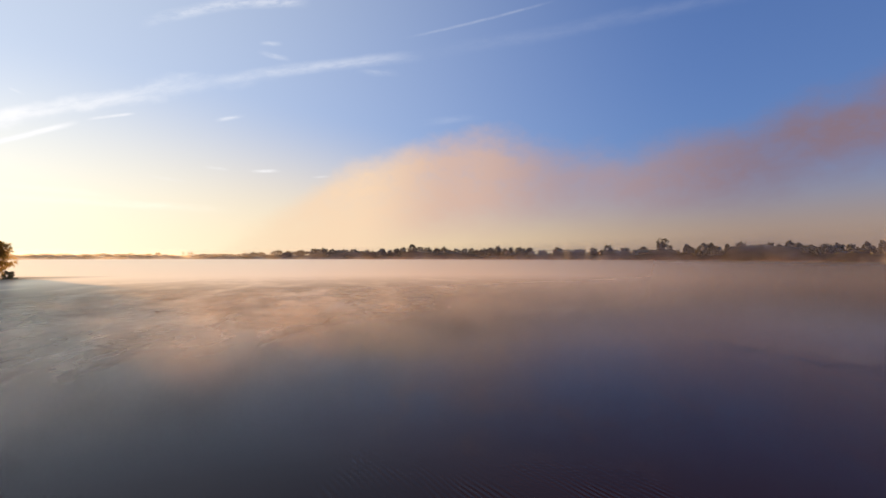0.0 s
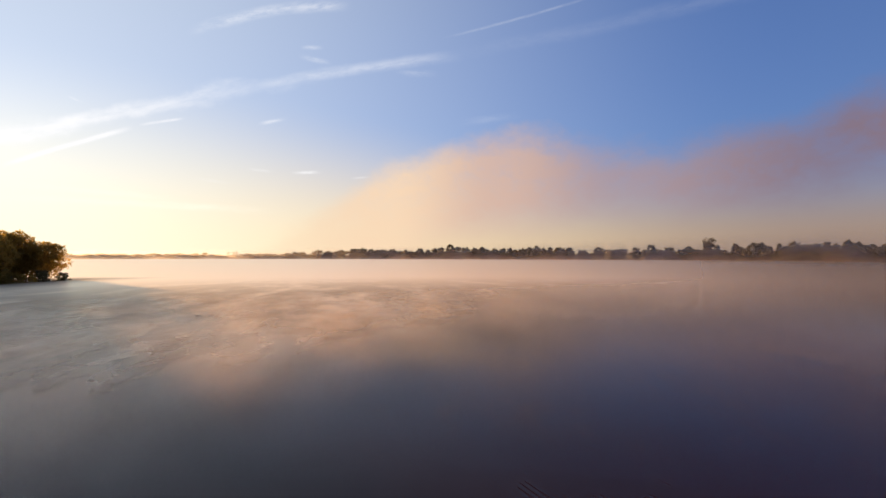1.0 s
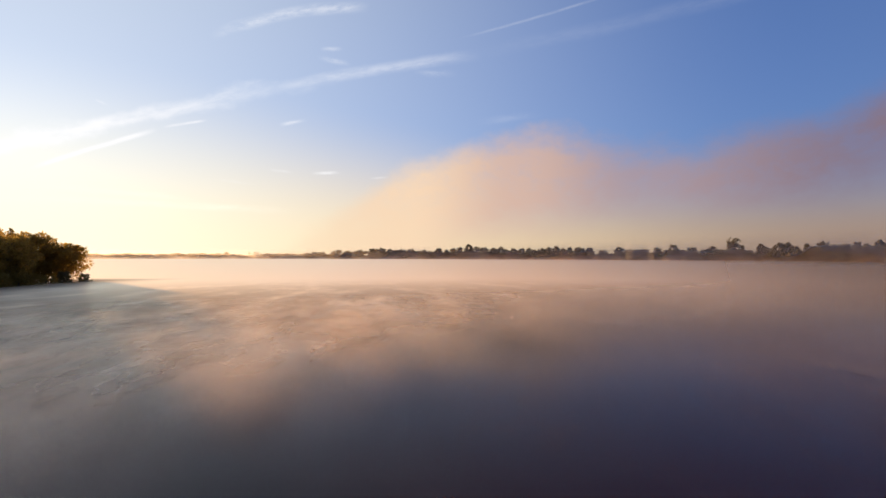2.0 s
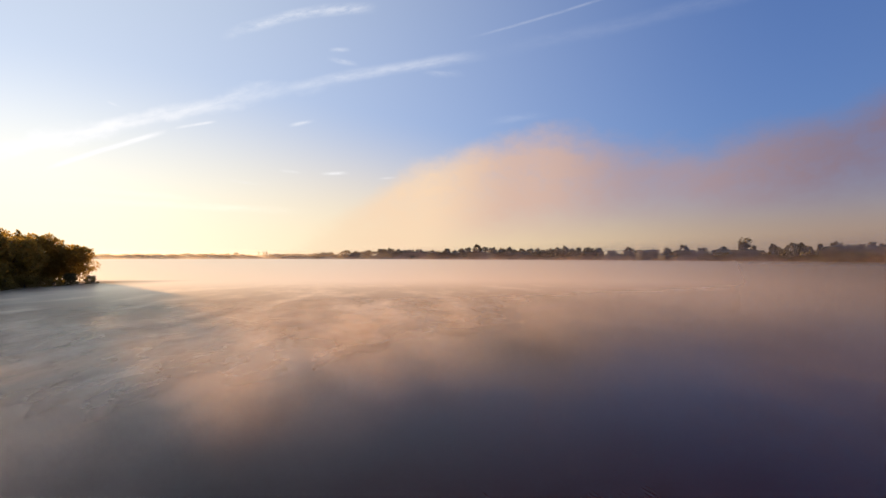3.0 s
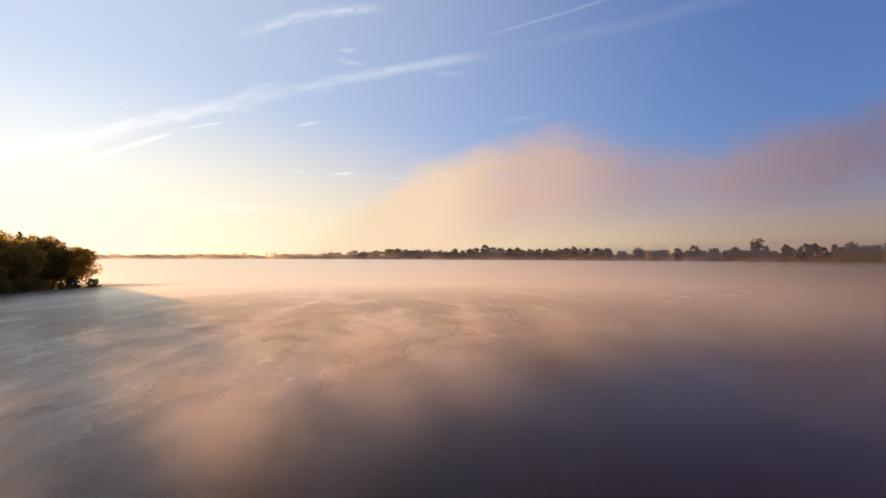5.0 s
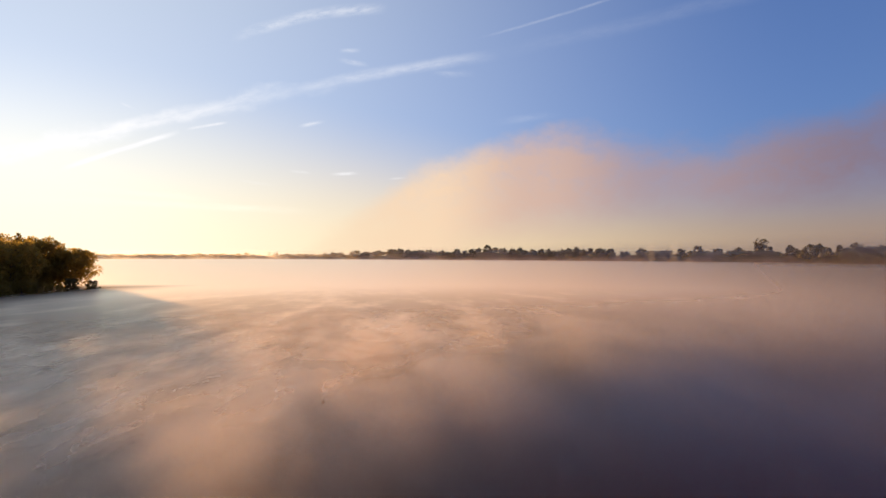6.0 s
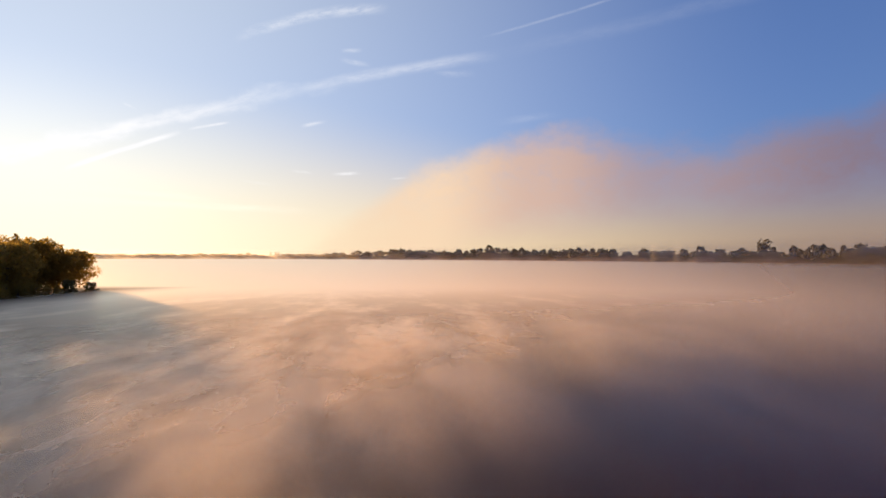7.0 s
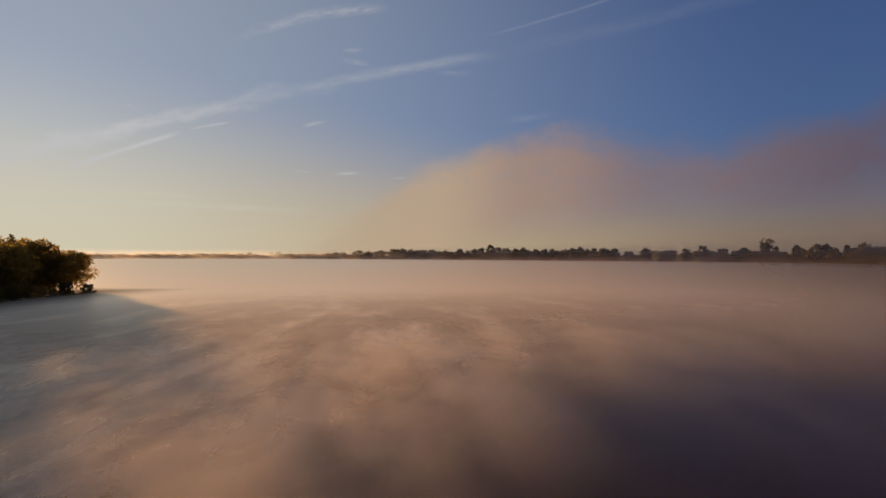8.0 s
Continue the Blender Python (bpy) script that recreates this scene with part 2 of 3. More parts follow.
def veiled(m, t, dens, shader):
    """Lets light through the rest of a thin veil."""
    clear = t.nodes.new("ShaderNodeBsdfTransparent")
    veil = t.nodes.new("ShaderNodeMixShader")
    feed(t, dens, veil.inputs[0])
    t.links.new(clear.outputs[0], veil.inputs[1])
    t.links.new(shader.outputs[0], veil.inputs[2])
    out = t.nodes.new("ShaderNodeOutputMaterial")
    t.links.new(veil.outputs[0], out.inputs[0])
    return m


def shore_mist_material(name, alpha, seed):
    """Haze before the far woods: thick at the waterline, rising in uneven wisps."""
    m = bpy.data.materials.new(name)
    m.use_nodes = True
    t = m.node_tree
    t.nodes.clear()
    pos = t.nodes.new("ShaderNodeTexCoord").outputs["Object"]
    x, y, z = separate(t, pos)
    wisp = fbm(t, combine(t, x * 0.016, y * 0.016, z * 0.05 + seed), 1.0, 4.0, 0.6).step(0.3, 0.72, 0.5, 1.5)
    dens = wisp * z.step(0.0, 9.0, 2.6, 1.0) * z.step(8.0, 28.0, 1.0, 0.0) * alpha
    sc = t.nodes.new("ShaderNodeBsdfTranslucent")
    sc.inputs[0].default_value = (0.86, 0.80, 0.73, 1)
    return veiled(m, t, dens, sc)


# ---- mesh helpers ----
def mesh_of(name, verts, faces, mat, smooth=False):
    me = bpy.data.meshes.new(name)
    me.from_pydata([tuple(v) for v in verts], [], [tuple(f) for f in faces])
    me.materials.append(mat)
    if smooth:
        me.polygons.foreach_set("use_smooth", [True] * len(me.polygons))
    me.update()
    return me


def part(name, bm, mat, parent, label=""):
    """Links a bmesh, or a mesh already made, as one object under a thing or a part."""
    if isinstance(bm, bmesh.types.BMesh):
        me = bpy.data.meshes.new(name)
        bm.to_mesh(me)
        bm.free()
        me.materials.append(mat)
    else:
        me = bm
    ob = new(name, me)
    ob.parent = parent
    return tagged(ob, label)


def box(bm, x0, x1, y0, y1, z0, z1, bevel=0.0):
    r = bmesh.ops.create_cube(bm, size=1.0, matrix=Matrix.LocRotScale(((x0 + x1) / 2, (y0 + y1) / 2, (z0 + z1) / 2), None, (x1 - x0, y1 - y0, z1 - z0)))
    if bevel:
        edges = {e for v in r["verts"] for e in v.link_edges}
        bmesh.ops.bevel(bm, geom=list(edges), offset=bevel, segments=1, affect="EDGES")
    return bm


def tubes(paths, sides=6):
    """Tapered tubes along paths of (x, y, z, radius)."""
    verts, faces = [], []
    for path in paths:
        path = [np.array(p, float) for p in path]
        base = len(verts)
        for i, p in enumerate(path):
            d = path[min(i + 1, len(path) - 1)][:3] - path[max(i - 1, 0)][:3]
            d = d / (np.linalg.norm(d) + 1e-9)
            u = np.cross(d, (0.31, 0.95, 0.05))
            u /= np.linalg.norm(u) + 1e-9
            v = np.cross(d, u)
            for k in range(sides):
                a = 2 * math.pi * k / sides
                verts.append(p[:3] + (u * math.cos(a) + v * math.sin(a)) * p[3])
        for i in range(len(path) - 1):
            for k in range(sides):
                a, b = base + i * sides + k, base + i * sides + (k + 1) % sides
                faces.append((a, b, b + sides, a + sides))
        faces.append(tuple(base + (len(path) - 1) * sides + k for k in range(sides)))
    return verts, faces


def leaf_cloud(rng, centres, radii, count, size, flat=0.75):
    """Leaves: pointed four-cornered blades thrown round clump centres, denser toward each clump's skin."""
    centres, radii = np.array(centres), np.array(radii)
    w = radii ** 2
    pick = rng.choice(len(centres), count, p=w / w.sum())
    d = rng.normal(size=(count, 3))
    d /= np.linalg.norm(d, axis=1)[:, None]
    rr = radii[pick] * rng.uniform(0.25, 1.0, count) ** 0.5 * rng.uniform(0.85, 1.12, count)
    c = centres[pick] + d * rr[:, None] * np.array([1, 1, flat])
    u = rng.normal(size=(count, 3))
    u /= np.linalg.norm(u, axis=1)[:, None]
    v = np.cross(u, rng.normal(size=(count, 3)))
    v /= np.linalg.norm(v, axis=1)[:, None]
    s = size * rng.uniform(0.6, 1.4, count)[:, None]
    q = np.stack([c - u * s, c + v * s * 0.5, c + u * s, c - v * s * 0.5], 1).reshape(-1, 3)
    f = np.arange(count * 4).reshape(-1, 4)
    return q, f


def make_tree(name, seed, height, width, count, size, leaf, label, category="tree", bare=0.2, clumps=26, lean=0.0, round_top=1.0, group=""):
    """A tree at the origin: a tapered trunk with limbs, and a crown of many leaves round the limbs' ends."""
    rng = np.random.default_rng(seed)
    top = new(name)
    tagged(top, label, category, group)
    h0 = height * bare
    trunk = [(0, 0, -0.6, height * 0.030), (lean * 0.2, 0, h0, height * 0.022), (lean * 0.6, 0.1, height * 0.55, height * 0.013), (lean, 0, height * 0.86, height * 0.004)]
    paths, centres, radii = [trunk], [], []
    for i in range(clumps):
        k = (i + 0.5) / clumps
        q = 0.06 + 0.86 * k ** 0.85
        z = h0 + (height - h0) * q
        shape = max(0.12, 1.0 - abs((q - 0.38) / 0.62) ** 2.2) ** (0.75 * round_top)
        a = i * 2.4 + rng.uniform(-0.5, 0.5)
        r = width * 0.5 * shape * rng.uniform(0.35, 0.82)
        x, y = lean * k + r * math.cos(a), r * math.sin(a)
        rad = min(width, height * 1.2) * rng.uniform(0.11, 0.2) * (1.15 - 0.45 * q)
        z = min(z, height - rad * 0.6)
        centres.append((x, y, z))
        radii.append(rad)
        if i % 2 == 0:
            s = max(h0 * 0.8, z - r * 0.9)
            b = lean * s / height
            paths.append([(b, 0, s, height * 0.011), ((b + x) / 2, y / 2, (s + z) / 2 + 0.1 * r, height * 0.007), (x, y, z, height * 0.002)])
    part("trunk", mesh_of("trunk", *tubes(paths), BARK, True), None, top)
    part("crown", mesh_of("crown", *leaf_cloud(rng, centres, radii, count, size), leaf), None, top)
    return top


# ---- ground and water ----
SHORE_AZ = (-180, -120, -60, -40, -33, -22, -10, 3, 14, 26, 35, 50, 70, 120, 180)
SHORE_R = (300, 300, 330, 420, 480, 600, 700, 900, 1150, 1430, 1520, 1560, 1300, 500, 300)


def shore(az):
    return float(np.interp(az, SHORE_AZ, SHORE_R))


BANK = ((-77.0, 68.0), (-73.0, 52.0), (-72.0, 10.0), (-71.0, -120.0))     # spine of the wooded point on the sunny side
BANK_HALF = 17.0


def bank_depth(x, y):
    """Metres inside the wooded point's waterline; below zero out on the water."""
    best = 1e9
    for (ax, ay), (bx, by) in zip(BANK, BANK[1:]):
        t = max(0.0, min(1.0, ((x - ax) * (bx - ax) + (y - ay) * (by - ay)) / ((bx - ax) ** 2 + (by - ay) ** 2)))
        best = min(best, math.hypot(x - ax - t * (bx - ax), y - ay - t * (by - ay)))
    return BANK_HALF + 1.2 * noise.noise((x * 0.15, y * 0.15, 0)) - best


def ground_height(x, y):
    az = math.degrees(math.atan2(-x, y))
    inland = math.hypot(x, y) - shore(az)
    far = max(-1.5, min(1.2, inland * 0.06))
    near = max(-1.5, min(0.9, bank_depth(x, y) * 0.22))
    return max(far, near) + 0.12 * noise.noise((x * 0.2, y * 0.2, 3.0))


radii = np.concatenate([[0.0], np.arange(12, 150, 4.0), np.geomspace(150, 4900, 60)])
STEPS = 288
verts = [(0, 0, -1.5)]
for r in radii[1:]:
    for k in range(STEPS):
        x, y = toward(360.0 * k / STEPS, 0, r).xy
        verts.append((x, y, ground_height(x, y)))
faces = [(0, 1 + (k + 1) % STEPS, 1 + k) for k in range(STEPS)]
for i in range(len(radii) - 2):
    for k in range(STEPS):
        a, b = 1 + i * STEPS + k, 1 + i * STEPS + (k + 1) % STEPS
        faces.append((a, b, b + STEPS, a + STEPS))
ground = new("ground", mesh_of("ground", verts, [f[::-1] for f in faces], SOIL, True))
tagged(ground, "dark earth and grass banks round the lake", "ground", kind="structure")


def disc_sheet(name, mat, near, far, rings, steps, wave, limit=1.0, hollow=False):
    """A wide round sheet over the lake, near metres up at the middle and far metres up toward the shores, gently waved."""
    verts, faces = [], []
    for r in rings:
        for k in range(steps):
            az = 360.0 * k / steps
            rr = min(r, limit * shore((az + 180) % 360 - 180))
            x, y = toward(az, 0, rr).xy
            lift = min(1.0, rr / 350.0)
            verts.append((x, y, near + (far - near) * lift + wave * (1 + lift) * noise.noise((x * 0.05, y * 0.05, far * 7))))
    for i in range(len(rings) - 1):
        for k in range(steps):
            a, b = i * steps + k, i * steps + (k + 1) % steps
            faces.append((a, a + steps, b + steps, b))
    if not hollow:
        c = len(verts)
        verts.append((0, 0, near))
        faces += [(c, k, (k + 1) % steps) for k in range(steps)]
    return mesh_of(name, verts, faces, mat, True)


water = new("water", disc_sheet("water", WATER, 0.0, 0.0, (20, 60, 150, 400, 900, 1600, 2600), 96, 0.0, 1.06))
tagged(water, "calm dark lake water with fine wind ripples", "water", kind="structure")


def smooth_noise(x, y, seed):
    """Value noise from 0 to 1, for arrays."""
    i, j = np.floor(x).astype(int), np.floor(y).astype(int)
    u, v = x - i, y - j
    u, v = u * u * (3 - 2 * u), v * v * (3 - 2 * v)

    def at(a, b):
        h = np.sin(a * 127.1 + b * 311.7 + seed * 74.7) * 43758.5453
        return h - np.floor(h)
    return (at(i, j) * (1 - u) + at(i + 1, j) * u) * (1 - v) + (at(i, j + 1) * (1 - u) + at(i + 1, j + 1) * u) * v


def ripples():
    """Wind ripples on the nearer water: short steep crests in small patches, aslant to the shore."""
    turn = radians(12.0)
    rows = np.arange(4.0, 34.0, 0.16)
    cols = np.linspace(-1.0, 1.0, 2900)
    v, u = np.meshgrid(rows, cols, indexing="ij")
    slant = 0.3
    across = u * 21.0 + 1.0 - (v - 14.0) * slant
    x, y = across * math.cos(turn) - v * math.sin(turn) + 4.0, v * math.cos(turn) + across * math.sin(turn)
    run = (across + slant * v) * 0.96
    bend = smooth_noise(across * 0.9, v * 0.7, 1) * 5.0 + smooth_noise(across * 2.3, v * 1.9, 2) * 2.5
    crest = np.sin(run * 2 * math.pi / 0.15 + bend)
    fine = np.sin(run * 2 * math.pi / 0.17 + v * 3.0 + 1.5 * bend)
    patch = smooth_noise(across * 1.3, v * 1.0, 3) * 0.5 + smooth_noise(across * 3.0, v * 1.6, 4) * 0.5
    patch = np.clip((patch - 0.40) / 0.3, 0, 1)
    calm = np.clip((smooth_noise(across * 0.17, v * 0.13, 5) - 0.25) / 0.3, 0.45, 1)
    edge = np.clip(np.minimum.reduce([(1 - np.abs(u)) * 8, (v - 4.0) / 2, (34.0 - v) / 9]), 0, 1)
    z = 0.034 * edge - 0.008 + edge * (crest * patch * calm * 0.003 + fine * 0.0006)
    n, m = x.shape
    idx = np.arange(n * m).reshape(n, m)
    quads = np.stack([idx[:-1, :-1], idx[:-1, 1:], idx[1:, 1:], idx[1:, :-1]], -1).reshape(-1, 4)
    me = bpy.data.meshes.new("rippled_water")
    me.vertices.add(n * m)
    me.vertices.foreach_set("co", np.stack([x, y, z], -1).astype(np.float32).ravel())
    me.loops.add(quads.size)
    me.loops.foreach_set("vertex_index", quads.astype(np.int32).ravel())
    me.polygons.add(len(quads))
    me.polygons.foreach_set("loop_start", np.arange(0, quads.size, 4, dtype=np.int32))
    me.polygons.foreach_set("use_smooth", np.ones(len(quads), dtype=bool))
    me.update(calc_edges=True)
    me.materials.append(WATER)
    return me


tagged(new("rippled_water", ripples()), "dark lake water ruffled by small wind ripples", "water", kind="structure")
RINGS = np.concatenate([np.arange(14, 80, 3.0), np.geomspace(80, 2100, 40)])
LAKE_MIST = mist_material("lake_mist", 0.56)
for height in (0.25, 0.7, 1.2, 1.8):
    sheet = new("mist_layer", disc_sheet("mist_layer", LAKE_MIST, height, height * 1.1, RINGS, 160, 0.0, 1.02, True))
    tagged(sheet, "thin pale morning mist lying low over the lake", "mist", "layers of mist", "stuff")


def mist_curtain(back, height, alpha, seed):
    """Upright sheet along the far shore, imitating mist and haze before the trees."""
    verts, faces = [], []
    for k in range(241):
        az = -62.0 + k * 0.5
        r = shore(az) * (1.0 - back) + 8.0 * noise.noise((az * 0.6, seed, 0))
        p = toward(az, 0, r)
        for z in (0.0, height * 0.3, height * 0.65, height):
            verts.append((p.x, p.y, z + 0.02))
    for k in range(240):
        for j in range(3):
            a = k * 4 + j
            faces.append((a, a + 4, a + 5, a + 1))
    ob = new("shore_mist_haze", mesh_of("shore_mist_haze", verts, faces, shore_mist_material("shore_mist_haze", alpha, seed), True))
    return tagged(ob, "upright veil of mist and haze before the wooded far shore", "mist", "layers of mist", "stuff")


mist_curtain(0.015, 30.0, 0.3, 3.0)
# set farther out, clear of the woods' shadow, so sun brightens this veil
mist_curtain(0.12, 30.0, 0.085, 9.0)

# ---- trees on the far shore: bearing to the left of +y and height of each ----
STRETCHES = (
    # low woods at the end of the lake, toward the sun
    (48, 9.8, 46.6, 10.6, 45.2, 9.8, 43.9, 10.6, 42.6, 9.9, 41.32, 9.3, 40.46, 10.3, 39.45, 10.3, 38.4, 13.1, 37.65, 11.3, 36.88, 10.4, 35.62, 11.9, 34.98, 13.4, 34.17, 13.4, 33.19, 13.8, 32.35, 14.4,
     31.33, 12.0, 30.47, 16.8, 29.86, 12.9, 29.16, 16.3, 28.37, 18.3, 27.65, 13.4, 27.11, 11.4),
    (25, 14.3, 24.16, 14.2, 23.03, 13.1, 21.79, 14.0, 21.21, 11.1, 20.54, 16.0, 19.76, 18.2, 18.94, 18.0, 18.29, 12.7, 17.31, 22.0, 16.41, 19.7),
    # the closed wood opposite
    (15.12, 21.4, 13.71, 24.3, 12.81, 25.6, 11.9, 22.6, 11.19, 21.1, 10.48, 22.1, 9.57, 21.8, 8.75, 17.8, 8.14, 20.1, 7.54, 16.4, 6.62, 21.8, 5.71, 18.7, 5, 21.8, 4.29, 23.2,
     3.28, 27.5, 2.48, 23.4, 1.67, 22.2, 0.67, 20.9, -0.12, 22.5, -0.68, 18.4),
    (-1.51, 19.1, -2.30, 19.4, -3.08, 19.8, -3.63, 16.8, -4.44, 18.8, -5.21, 19.9, -5.98, 21.5, -6.65, 18.1, -7.31, 19.2, -8.25, 18.8, -9.27, 17.8, -10.64, 14.1),
    # scattered trees and bushes round the house
    (-12.25, 17.7, -13.22, 14.8, -15.90, 16.5, -16.65, 13.6, -17.41, 19.2, -18.14, 13.3, -18.95, 16.2, -20.06, 13.4, -20.85, 16.7, -21.61, 13.1, -22.45, 21.0, -23.25, 16.9, -23.78, 12.3,
     -24.79, 17.8, -25.21, 14.6, -25.63, 12.3, -26.26, 18.1, -26.94, 18.4, -27.47, 15.1, -28.33, 16.5, -28.78, 14.6, -29.42, 18.2, -29.92, 14.0, -30.23, 15.1, -31.03, 15.5),
    (-31.86, 16.5, -32.44, 15.1, -33.24, 17.5, -34.02, 15.8, -34.85, 14.1, -35.80, 14.1, -36.73, 14.5, -37.64, 13.7, -38.27, 11.3, -38.78, 14.6, -39.15, 11.7, -39.88, 15.0, -41.0, 13.8, -42.5, 12.0, -44.5, 13.0, -47.0, 12.0),
)
KINDS = [make_tree("far_tree", 40 + i, 10.0, w, 1500, 0.52, LEAF_FAR, "dark broadleaf tree on the misty far shore", "tree", bare, 24, 0.3, rt, "trees on the far shore")
         for i, (w, bare, rt) in enumerate(((9.5, 0.04, 1.0), (8.0, 0.06, 0.9), (9.0, 0.03, 1.1), (7.0, 0.08, 0.85), (10.5, 0.02, 1.2)))]
rng = random.Random(5)
spots = {i: [] for i in range(len(KINDS))}
for row in STRETCHES:
    gaps = [abs(a - b) for a, b in zip(row[::2], row[2::2])]
    gaps = [min(g) for g in zip(gaps + gaps[-1:], gaps[:1] + gaps)]
    for az, h, gap in zip(row[::2], row[1::2], gaps):
        i = rng.randrange(len(KINDS))
        r = shore(az) + rng.uniform(4, 14)
        x, y = toward(az, 0, r).xy
        s = h / 10.0
        wide = max(0.72 * s, min(1.6 * s, radians(gap) * r * 1.8 / 9.0))
        spots[i].append(Matrix.LocRotScale((x, y, 0.25), Euler((0, 0, rng.uniform(0, 6.28))), (wide, wide, s)))
for i, places in spots.items():
    for m in places[1:]:
        copy_thing(KINDS[i], m)
    KINDS[i].matrix_basis = places[0]

# two slim poplars and a spire-like third one, standing in a gap of the far woods
poplar = make_tree("poplar", 71, 20.3, 7.5, 700, 0.7, LEAF_FAR, "slim dark poplar in a gap of the far woods", "tree", 0.1, 18, 0.0, 0.9, "poplars in the gap")
for az in (25.72, 25.45):
    copy_thing(poplar, pose(*toward(az, 0, shore(az) + 9).xy, 0.3, rz=az * 90))
poplar.matrix_basis = pose(*toward(26.2, 0, shore(26.2) + 9).xy, 0.3)

# the tall tree that stands above the right-hand shore, with a fan of bare-stemmed limbs
tall = make_tree("tall_tree", 72, 25.0, 15.0, 700, 0.7, LEAF_FAR, "tall dark tree with a fan-shaped crown above the shore bushes", "tree", 0.45, 26, 0.0, 0.45)
tall.matrix_basis = pose(*toward(-22.5, 0, shore(-22.5) + 8).xy, 0.3)
sparse = make_tree("sparse_tree", 73, 18.0, 6.0, 260, 0.55, LEAF_FAR, "thin half-bare tree among the shore bushes", "tree", 0.4, 12, 0.8, 0.8)
sparse.matrix_basis = pose(*toward(-24.8, 0, shore(-24.8) + 8).xy, 0.3)


# ---- the thicket that runs unbroken along the far shore ----
def thicket():
    rng = np.random.default_rng(11)
    centres, radii = [], []
    az = -64.0
    while az < 60.0:
        r = shore(az)
        low = 0.8 if 25.0 < az < 27.0 else 1.0
        low *= 1.5 if -9.5 < az < 16.5 and not -0.95 < az + 4.0 < 0.1 else 1.0
        low *= 1.25 if -16.5 < az < -12.5 else 1.0
        top = (7.0 + 4.5 * (0.5 + 0.5 * noise.noise((az * 1.7, 0.3, 0)))) * low * min(1.5, max(1.0, r / 900.0))
        for k in range(3):
            rad = min(top, 11.0) * rng.uniform(0.28, 0.45)
            p = toward(az, 0, r + rng.uniform(0, 9))
            centres.append((p.x, p.y, max(rad * 0.7, (top - rad * 0.75) * (1.0, 0.45, 0.12)[k])))
            radii.append(rad)
        az += math.degrees(3.2 / r) * (1.5 if r > 1000 else 1.0)
    return leaf_cloud(rng, centres, radii, 300000, 1.4)


tagged(new("shore_thicket", mesh_of("shore_thicket", *thicket(), LEAF_FAR)), "unbroken dark thicket along the far waterline", "bushes", kind="stuff")


# ---- the house among the trees ----
def make_house():
    top = new("house")
    tagged(top, "flat-roofed rendered house half hidden by shore trees", "house")
    w, d, h = 14.2, 10.0, 13.2
    part("wall", box(bmesh.new(), -w / 2, w / 2, 0, d, -0.5, h, 0.05), RENDER, top)
    roof = part("roof", box(bmesh.new(), -w / 2 - 0.4, w / 2 + 0.4, -0.4, d + 0.4, h - 0.05, h + 0.5, 0.04), ROOFING, top, "dark flat roof with a raised edge")
    part("chimney", box(bmesh.new(), 0.0, 1.3, 3.0, 4.2, h + 0.4, h + 1.5, 0.04), RENDER, roof)
    for storey in range(4):
        for k in range(5):
            x, z = -5.6 + 2.8 * k, 1.2 + 3.1 * storey
            win = part("window", box(bmesh.new(), x - 0.75, x + 0.75, -0.06, 0.1, z, z + 1.5, 0.01), WHITE, top, "white window frame")
            part("pane", box(bmesh.new(), x - 0.62, x + 0.62, -0.08, 0.05, z + 0.13, z + 1.37), GLASS, win, "dark glass")
            part("sill", box(bmesh.new(), x - 0.85, x + 0.85, -0.2, 0.0, z - 0.1, z - 0.01), RENDER, win)
    az, r = -14.52, 676.0
    x, y = toward(az, 0, r).xy
    top.matrix_basis = pose(x, y, ground_height(x, y), rz=az)
    return top


make_house()


# ---- the boat ----
def make_boat():
    top = new("rowing_boat")
    tagged(top, "small white rowing boat lying on the misty lake", "boat")
    bm = bmesh.new()
    rings = []
    for i in range(11):
        t = i / 10
        half = 0.75 * math.sin(math.pi * min(1.0, 0.22 + 0.78 * t)) ** 0.7 if t < 0.999 else 0.02
        keel, gun = -0.18 + 0.45 * t ** 4, 0.45 + 0.28 * t ** 2
        ring = []
        for k in range(9):
            a = math.pi * k / 8
            ring.append(bm.verts.new((half * math.cos(a), -2.0 + 4.2 * t, gun - (gun - keel) * math.sin(a) ** 0.7)))
        rings.append(ring)
    for a, b in zip(rings, rings[1:]):
        for k in range(8):
            bm.faces.new((a[k], a[k + 1], b[k + 1], b[k]))
    bm.faces.new(rings[0])
    bmesh.ops.solidify(bm, geom=bm.faces[:], thickness=0.05)
    part("hull", bm, WHITE, top)
    for y in (-1.2, 0.1, 1.1):
        part("bench", box(bmesh.new(), -0.62, 0.62, y - 0.13, y + 0.13, 0.28, 0.33, 0.01), WOOD, top, "bare wooden bench")
    top.matrix_basis = pose(211.0, 473.0, 0.0, rz=62)
    return top


make_boat()

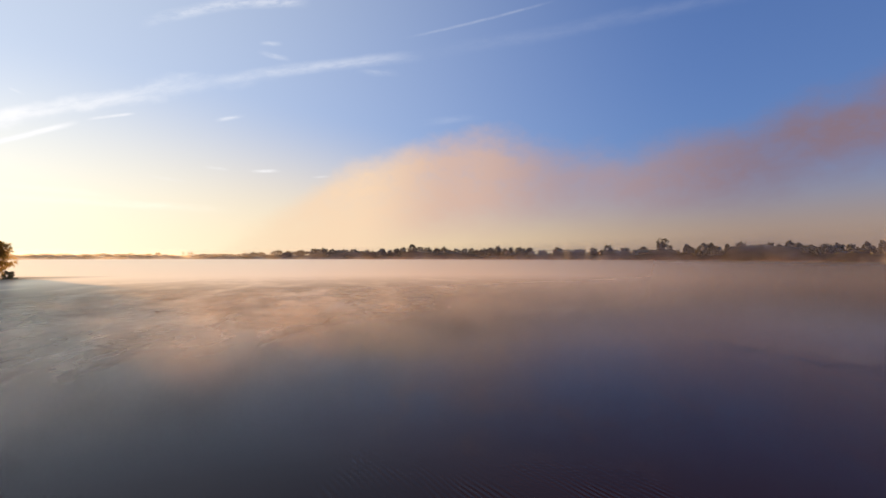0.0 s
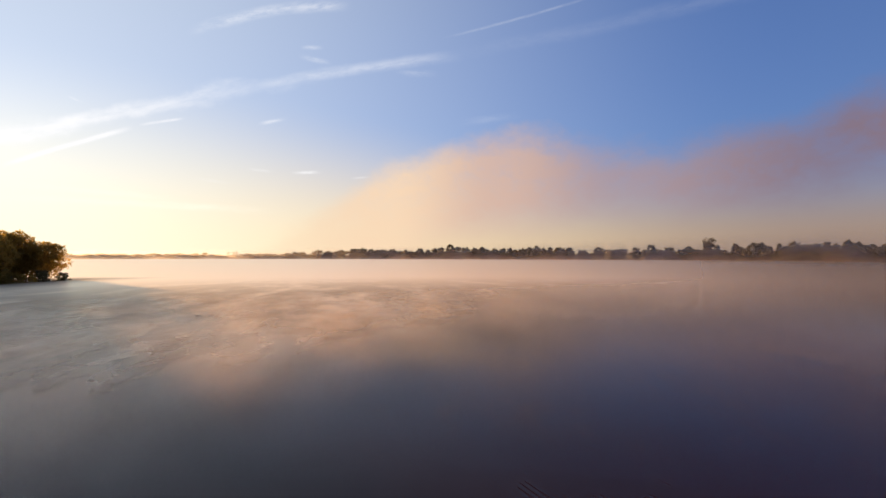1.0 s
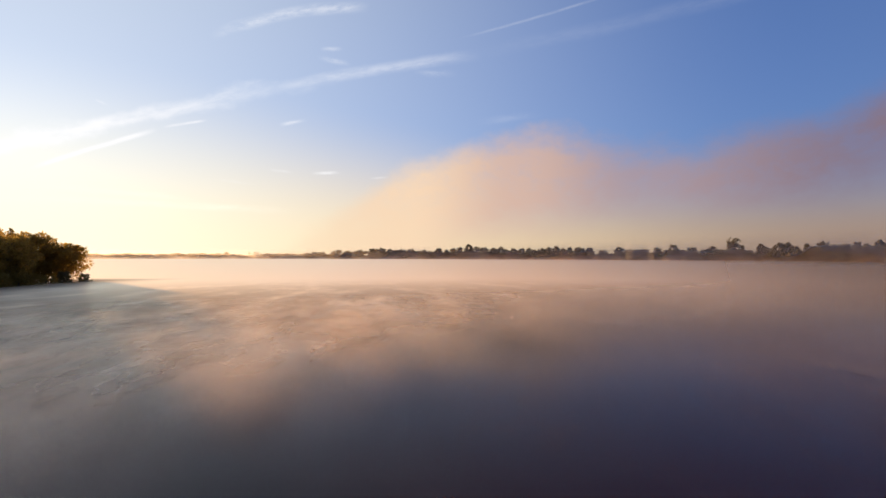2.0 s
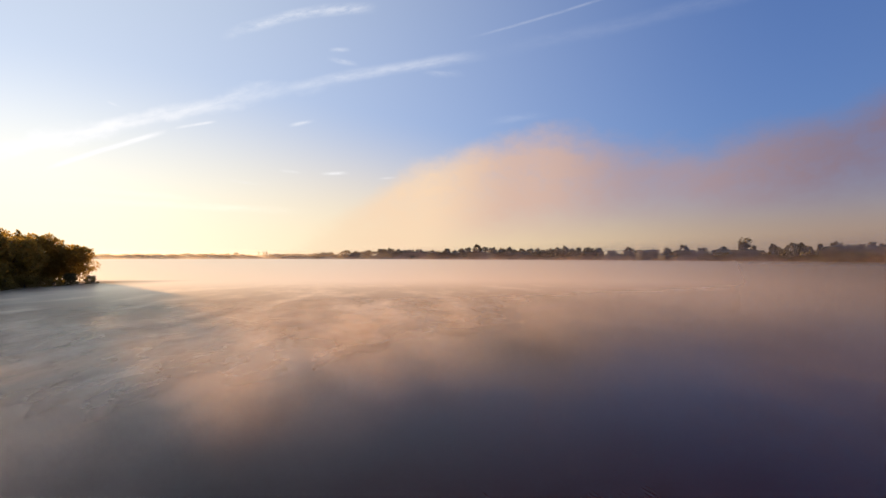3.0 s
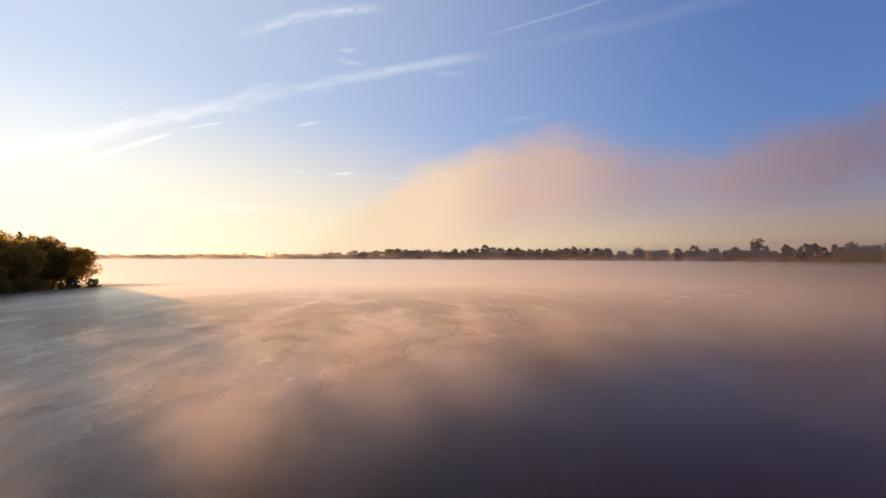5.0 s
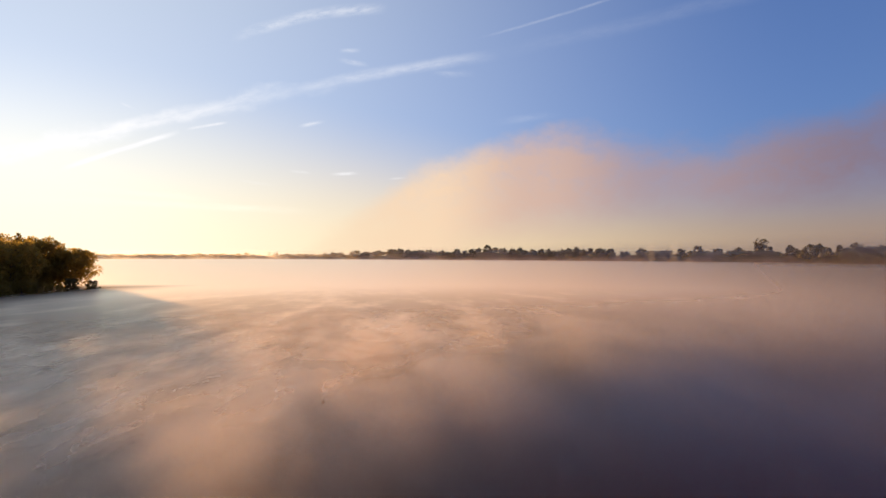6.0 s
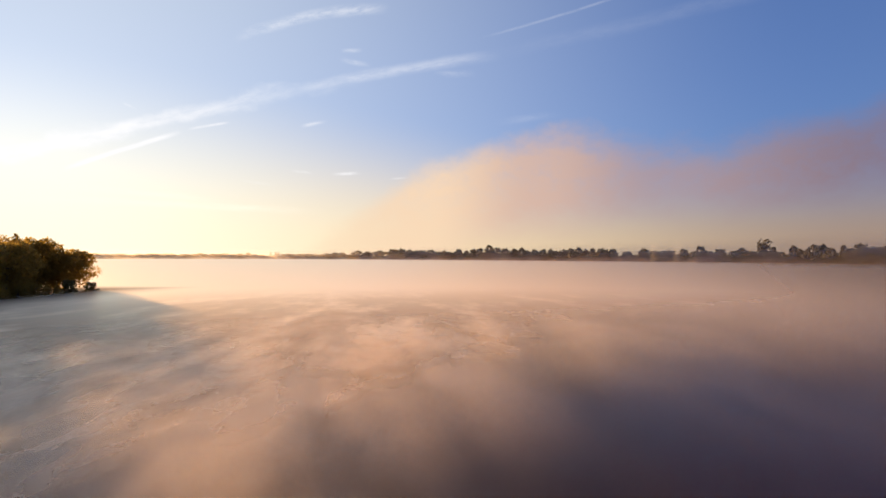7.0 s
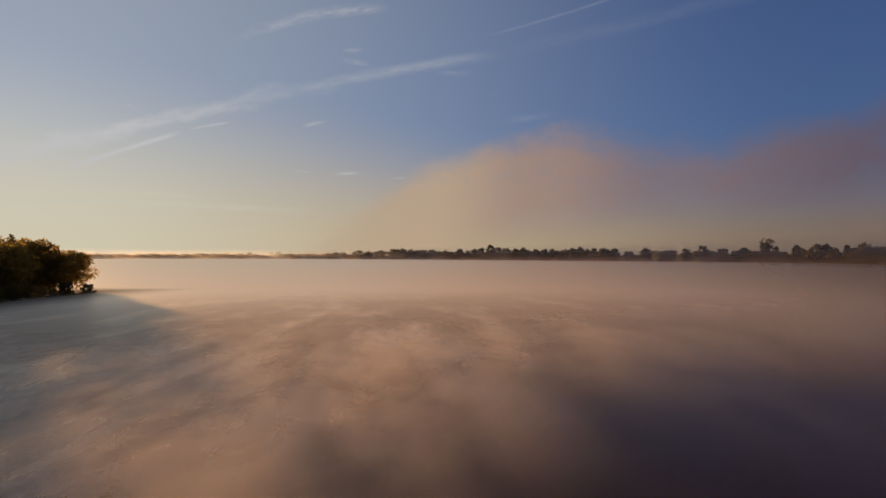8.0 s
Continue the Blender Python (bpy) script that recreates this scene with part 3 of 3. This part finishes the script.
# ---- the wooded point toward the sun ----
LEAFY = "leafy dark willow leaning over the water, lit from behind"
# willows past 50 degrees are unseen, added to keep sun off mist and water
for az, r, h, w, n, size, bare, lean in ((41.4, 96.0, 6.5, 7.6, 14000, 0.14, 0.3, 0.5), (43.3, 95.0, 7.6, 8.0, 14000, 0.15, 0.16, 0.4), (44.8, 98.0, 8.0, 8.5, 11000, 0.16, 0.04, 0.3), (44.8, 88.0, 7.3, 7.5, 11000, 0.15, 0.02, 0.4),
                                         (47.0, 84.0, 8.3, 8.5, 15000, 0.19, 0.01, 0.3), (47.8, 97.0, 9.8, 9.0, 13000, 0.24, 0.05, 0.3), (51.0, 93.0, 11.5, 10.0, 10000, 0.3, 0.05, 0.2), (50.4, 79.0, 10.5, 9.0, 12000, 0.28, 0.02, 0.2), (53.5, 74.0, 11.0, 9.5, 9000, 0.32, 0.04, 0.2),
                                         (57.0, 71.0, 10.5, 9.0, 4500, 0.25, 0.04, 0.2), (62.0, 68.0, 11.5, 9.5, 4500, 0.25, 0.04, 0.2), (67.5, 66.0, 11.5, 9.5, 4500, 0.25, 0.04, 0.2),
                                         (74.0, 65.0, 10.5, 9.5, 4500, 0.27, 0.04, 0.2), (81.0, 64.0, 10.5, 9.5, 4500, 0.27, 0.04, 0.2)):
    t = make_tree("willow_tree", int(az * 10), h, w, n, size, LEAF_NEAR, LEAFY, "tree", bare, 64, lean, 0.75, "willows on the wooded point")
    x, y = toward(az, 0, r).xy
    t.matrix_basis = pose(x, y, max(0.0, ground_height(x, y)), rz=20)
sapling = make_tree("sapling", 99, 8.7, 1.3, 2200, 0.085, LEAF_NEAR, "thin upright sapling rising above the willows", "tree", 0.5, 34, 0.1, 0.9)
x, y = toward(44.55, 0, 100.0).xy
sapling.matrix_basis = pose(x, y, max(0.0, ground_height(x, y)))

for x, y, h, w, leaf in ((-58.3, 71.0, 3.2, 2.3, LEAF_REED), (-59.2, 68.4, 3.3, 2.8, LEAF_REED), (-58.8, 65.5, 2.8, 3.0, LEAF_NEAR), (-58.3, 62.8, 3.0, 3.2, LEAF_NEAR), (-57.6, 60.0, 3.2, 3.4, LEAF_NEAR),
                         (-57.0, 57.0, 3.2, 3.4, LEAF_NEAR), (-56.4, 54.0, 3.2, 3.4, LEAF_NEAR), (-56.2, 51.0, 3.2, 3.4, LEAF_NEAR)):
    b = make_tree("willow_bush", int(-x * 10 + y), h, w, 6000, 0.075, leaf, "low grey-green willow bush standing at the waterline", "bush", 0.02, 26, 0.0, 1.0, "bushes at the waterline")
    b.matrix_basis = pose(x, y, max(-0.3, ground_height(x, y)))
